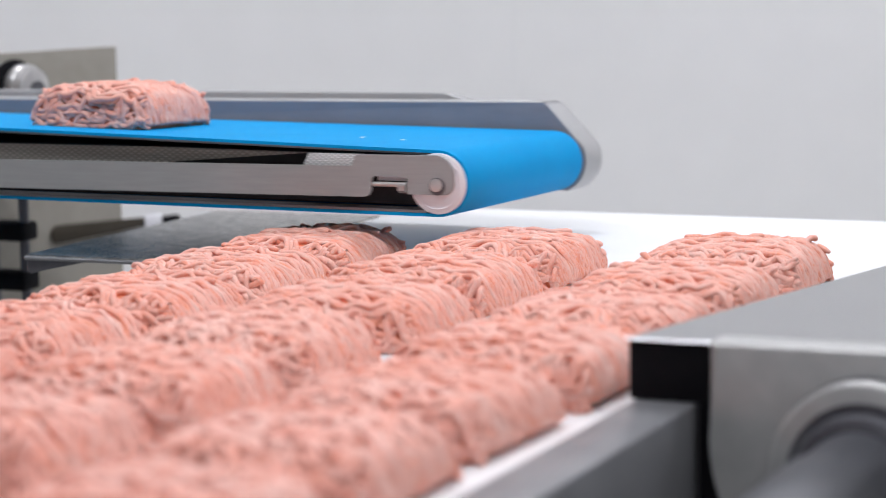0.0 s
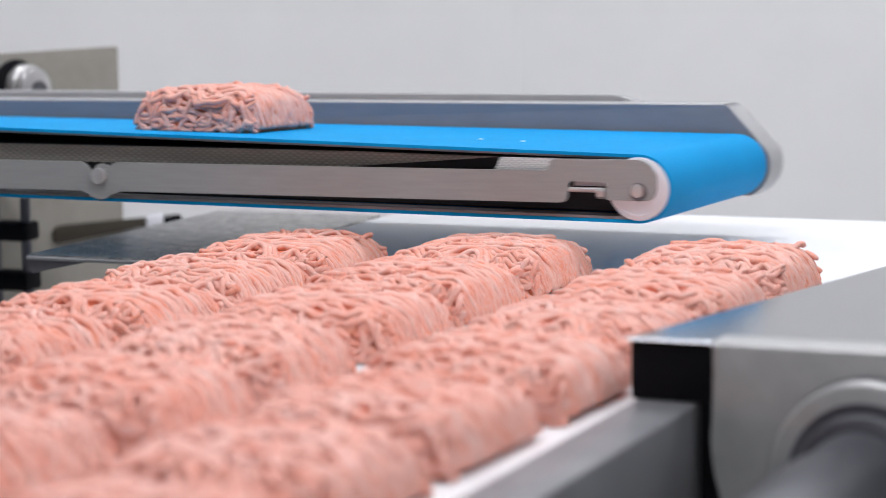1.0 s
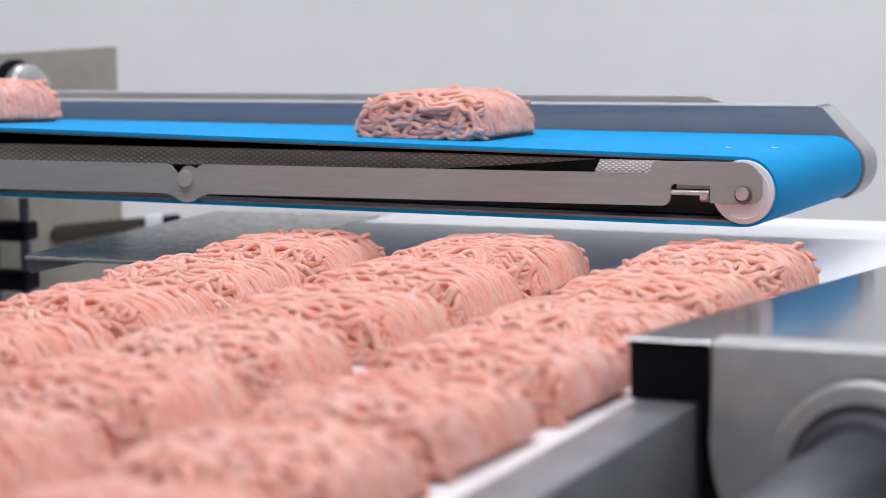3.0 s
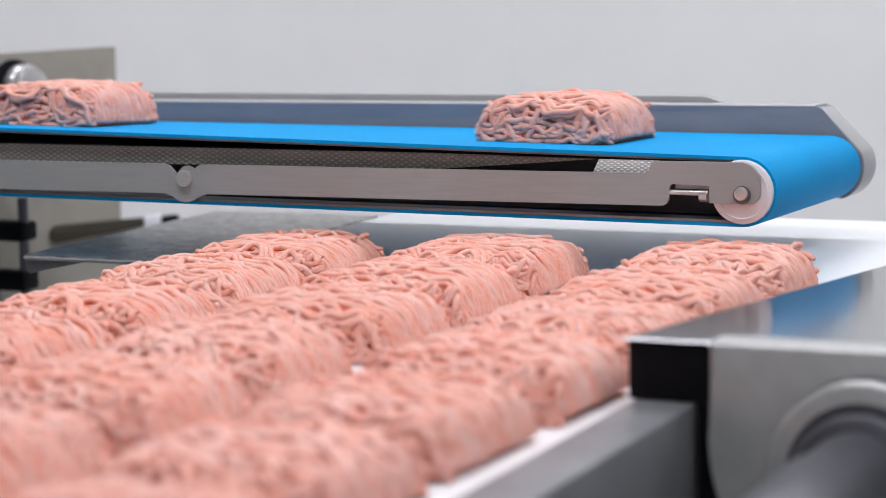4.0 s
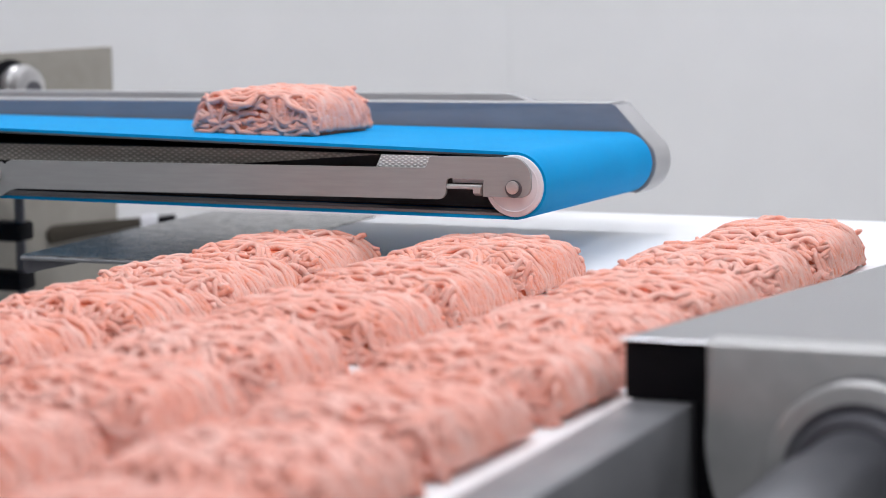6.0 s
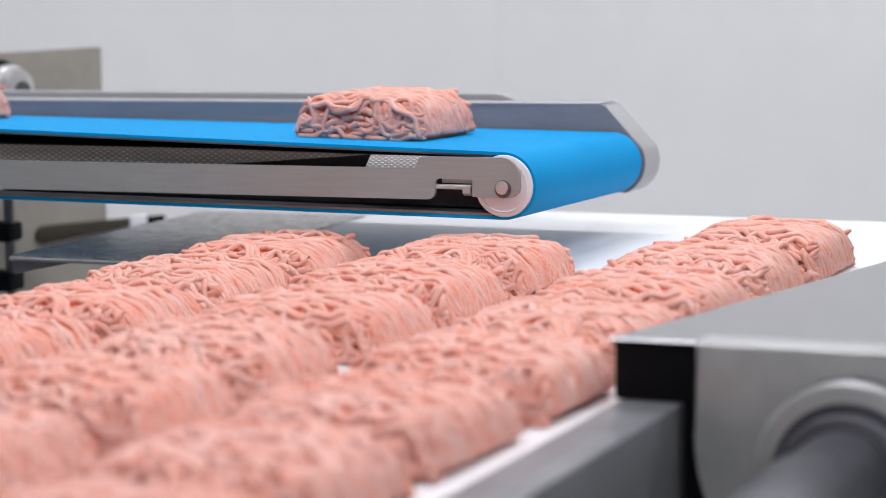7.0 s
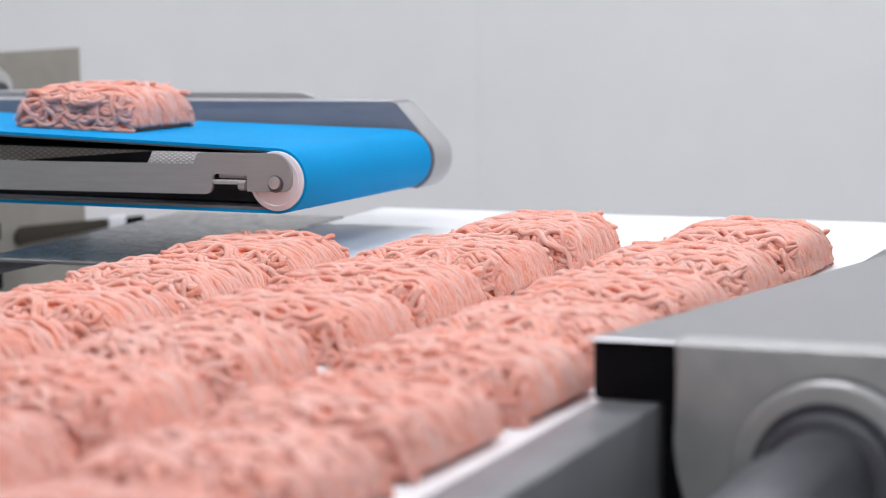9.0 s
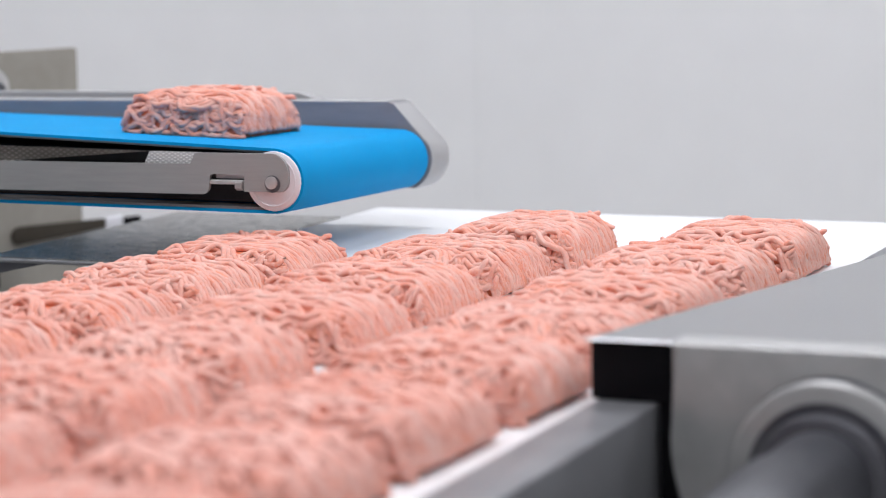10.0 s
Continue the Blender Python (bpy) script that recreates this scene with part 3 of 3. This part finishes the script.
            low, rad, way = rng.uniform(0.008, 0.6 * h), rng.uniform(0.0045, 0.0085), rng.choice([-1, 1])
            lean = rng.uniform(-0.5, 0.5)
            down = np.linspace(min(h - 0.004, low + rng.uniform(0.010, 0.024)), low, 8)
            turn = np.linspace(0.3, rng.uniform(2.2, 3.9), 9)
            px = np.r_[x0 + lean * (down - low), x0 + way * rad * (1 - np.cos(turn))]
            pz = np.r_[down, low - rad * 0.9 * np.sin(turn)]
            pz = np.clip(pz, 0.0026, h - 0.003)
            way_y = face_y(pz, sgn) + sgn * (0.0012 + 0.0010 * np.sin(np.arange(len(px)) * rng.uniform(0.3, 0.7)))
            rows.append(smoothed(np.c_[np.clip(px, -a + 0.004, a - 0.002), way_y, pz]))
        strands(rows, rng, core, thick - 0.0001)
    return core


def rise(nose):
    """Slope of the top run, which goes from the nose up to a fixed roller far behind."""
    return 0.0138 / (nose + 1.41)


def belt_height(d, nose):
    """Height of the blue belt's top at d metres behind the nose axle."""
    return NOSE_Z + NOSE_R + rise(nose) * max(d, 0) - 0.0010


low_kinds = [portion(s, 0.0345, 0.146, 0.137) for s in (11, 23)]
tall_kinds = [portion(s, 0.0393, 0.152, 0.137) for s in (37, 41, 59, 67)]
LANES = [-1.036, -0.832, -0.629]
ROWS = [2.009, 1.842, 1.677, 1.510, 1.342, 1.175, 1.009]
lower = []


def place_portions():
    rng = random.Random(4)
    used = set()
    for i, y in enumerate(ROWS):
        for j, x in enumerate(LANES):
            kind = low_kinds[i % 2] if j == 0 else tall_kinds[(i * 2 + j * 3 + i // 2) % 4]
            p = pose(x + rng.uniform(-0.005, 0.005), y + rng.uniform(-0.005, 0.005) + (0.008 if j == 0 else 0), BELT_Z, 0, 0, rng.uniform(-3, 3))
            if kind in used:
                ob = copy_thing(kind, p)
            else:
                used.add(kind)
                ob = kind
                ob.matrix_basis = p
            lower.append((ob, p))


place_portions()
first, second, third = (portion(k, tall, slope=0.0100, thick=0.0028) for k, tall in ((71, 0.0432), (83, 0.0438), (97, 0.0432)))
flecks = []
for k, y in enumerate((2.174, 2.171)):
    bm = bmesh.new()
    bmesh.ops.create_icosphere(bm, subdivisions=2, radius=1, matrix=Matrix.Diagonal((0.0027, 0.0016, 0.0005, 1)))
    fl = mesh_object("fat_fleck", bm, FAT, 60)
    flecks.append((tagged(fl, "tiny white fat fleck stuck on the blue belt", "fat fleck", "flecks on the belt"), y))

wall_panels()

# ---------- what moves ----------
NOSE = [(0, -0.912), (0.25, -0.868), (0.5, -0.820), (1, -0.718), (1.4, -0.640), (1.5, -0.628), (1.6, -0.622), (1.8, -0.620), (3, -0.620), (4.8, -0.620), (4.9, -0.622), (5.0, -0.645), (5.1, -0.676),
        (5.2, -0.722), (5.3, -0.763), (5.4, -0.800), (5.5, -0.820), (5.6, -0.829), (5.7, -0.832), (6.5, -0.832), (7.6, -0.832), (7.7, -0.836), (7.8, -0.852),
        (7.9, -0.898), (8.0, -0.952), (8.1, -0.984), (8.2, -1.016), (8.3, -1.033), (8.4, -1.040), (8.6, -1.0415), (10, -1.0415)]
SPEED = 0.1235


def nose_at(t):
    return float(np.interp(t, [n[0] for n in NOSE], [n[1] for n in NOSE]))


def tipped(x, z, turn, y=2.168, yaw=0):
    """A portion whose middle is at x, z, its right end dipping by turn degrees."""
    y += 0.030 * min(1, max(0, (z - 0.972) / 0.1))
    return pose(x, y, z, 0, turn, yaw) @ pose(0, 0, -HZ / 2)


def riding(x, t, y=2.209):
    """A portion on the blue belt at x; it drifts a little across the belt on its way to the nose."""
    nose = nose_at(t)
    y += 0.022 * min(1, max(0, (0.45 - (nose - x)) / 0.4))
    lean = TWIST * max(nose - x, 0) / BELT_W
    z = belt_height(nose - x, nose) + (math.tan(radians(TILT)) - lean) * (y - NOSE_Y)
    return pose(x, y, z, TILT - math.degrees(lean), math.degrees(rise(nose) - 0.37 * TWIST), 0)


def motions():
    walk(shuttle, [(t, pose(x, NOSE_Y, NOSE_Z, TILT)) for t, x in NOSE])
    walk(top_run, [(t, pose(0, 0, 0, 0, math.degrees(rise(x)), 0)) for t, x in NOSE])
    # the outfeed belt runs out its last step
    step = [(0, 0.048), (0.2, 0.0355), (0.5, 0.0185), (0.75, 0.0085), (1.0, 0.0025), (1.3, 0.0), (10, 0.0)]
    for ob, p in lower:
        walk(ob, [(t, pose(0, d, 0) @ p) for t, d in step])
    # three portions ride the blue belt; two drop off as it draws back
    def ride(x0, t0, start, end, speed=SPEED):
        n = 12
        ts = [start + (end - start) * i / n for i in range(n + 1)]
        return [(t, riding(x0 + speed * (t - t0), t)) for t in ts]
    fall = [(5.15, -0.680, 1.0850, 4), (5.2, -0.678, 1.083, 7), (5.3, -0.671, 1.074, 12), (5.4, -0.658, 1.057, 15), (5.5, -0.645, 1.037, 19), (5.6, -0.633, 1.008, 24),
            (5.7, -0.620, 0.986, 20), (5.77, -0.615, 0.976, 8), (5.85, -0.612, 0.970, 0), (10, -0.612, 0.970, 0)]
    walk(first, ride(-1.0215, 2.5, 0, 5.0, 0.1222) + [(t, tipped(x, z, a)) for t, x, z, a in fall])
    fall = [(7.85, -0.899, 1.0855, 4), (7.9, -0.895, 1.084, 8), (8.0, -0.883, 1.077, 13), (8.1, -0.873, 1.064, 17), (8.2, -0.859, 1.045, 20), (8.3, -0.848, 1.024, 23),
            (8.4, -0.834, 0.993, 24), (8.5, -0.824, 0.979, 11), (8.58, -0.819, 0.970, 0), (10, -0.819, 0.970, 0)]
    walk(second, ride(-0.953, 7.5, 0, 7.7) + [(t, tipped(x, z, a)) for t, x, z, a in fall])
    walk(third, ride(-1.184, 10, 0, 10))
    # flecks go along the belt and round its nose
    for k, (ob, y) in enumerate(flecks):
        rows = []
        for i in range(41):
            t = i * 0.25
            x = -0.7245 + 0.0445 * k + SPEED * (t - 2.5)
            nose = nose_at(t)
            over = x - nose
            r = NOSE_R + 0.0004
            if over <= 0:
                rows.append((t, pose(x, y, belt_height(-over, nose) - 0.0004)))
            elif over < math.pi * r:
                a = over / r
                rows.append((t, pose(nose + r * math.sin(a), y, NOSE_Z + r * math.cos(a), 0, math.degrees(a), 0)))
            else:
                back = over - math.pi * r
                rows.append((t, pose(nose - back, y, NOSE_Z - r + 0.0085 * back, 0, 180, 0)))
        walk(ob, rows)


motions()
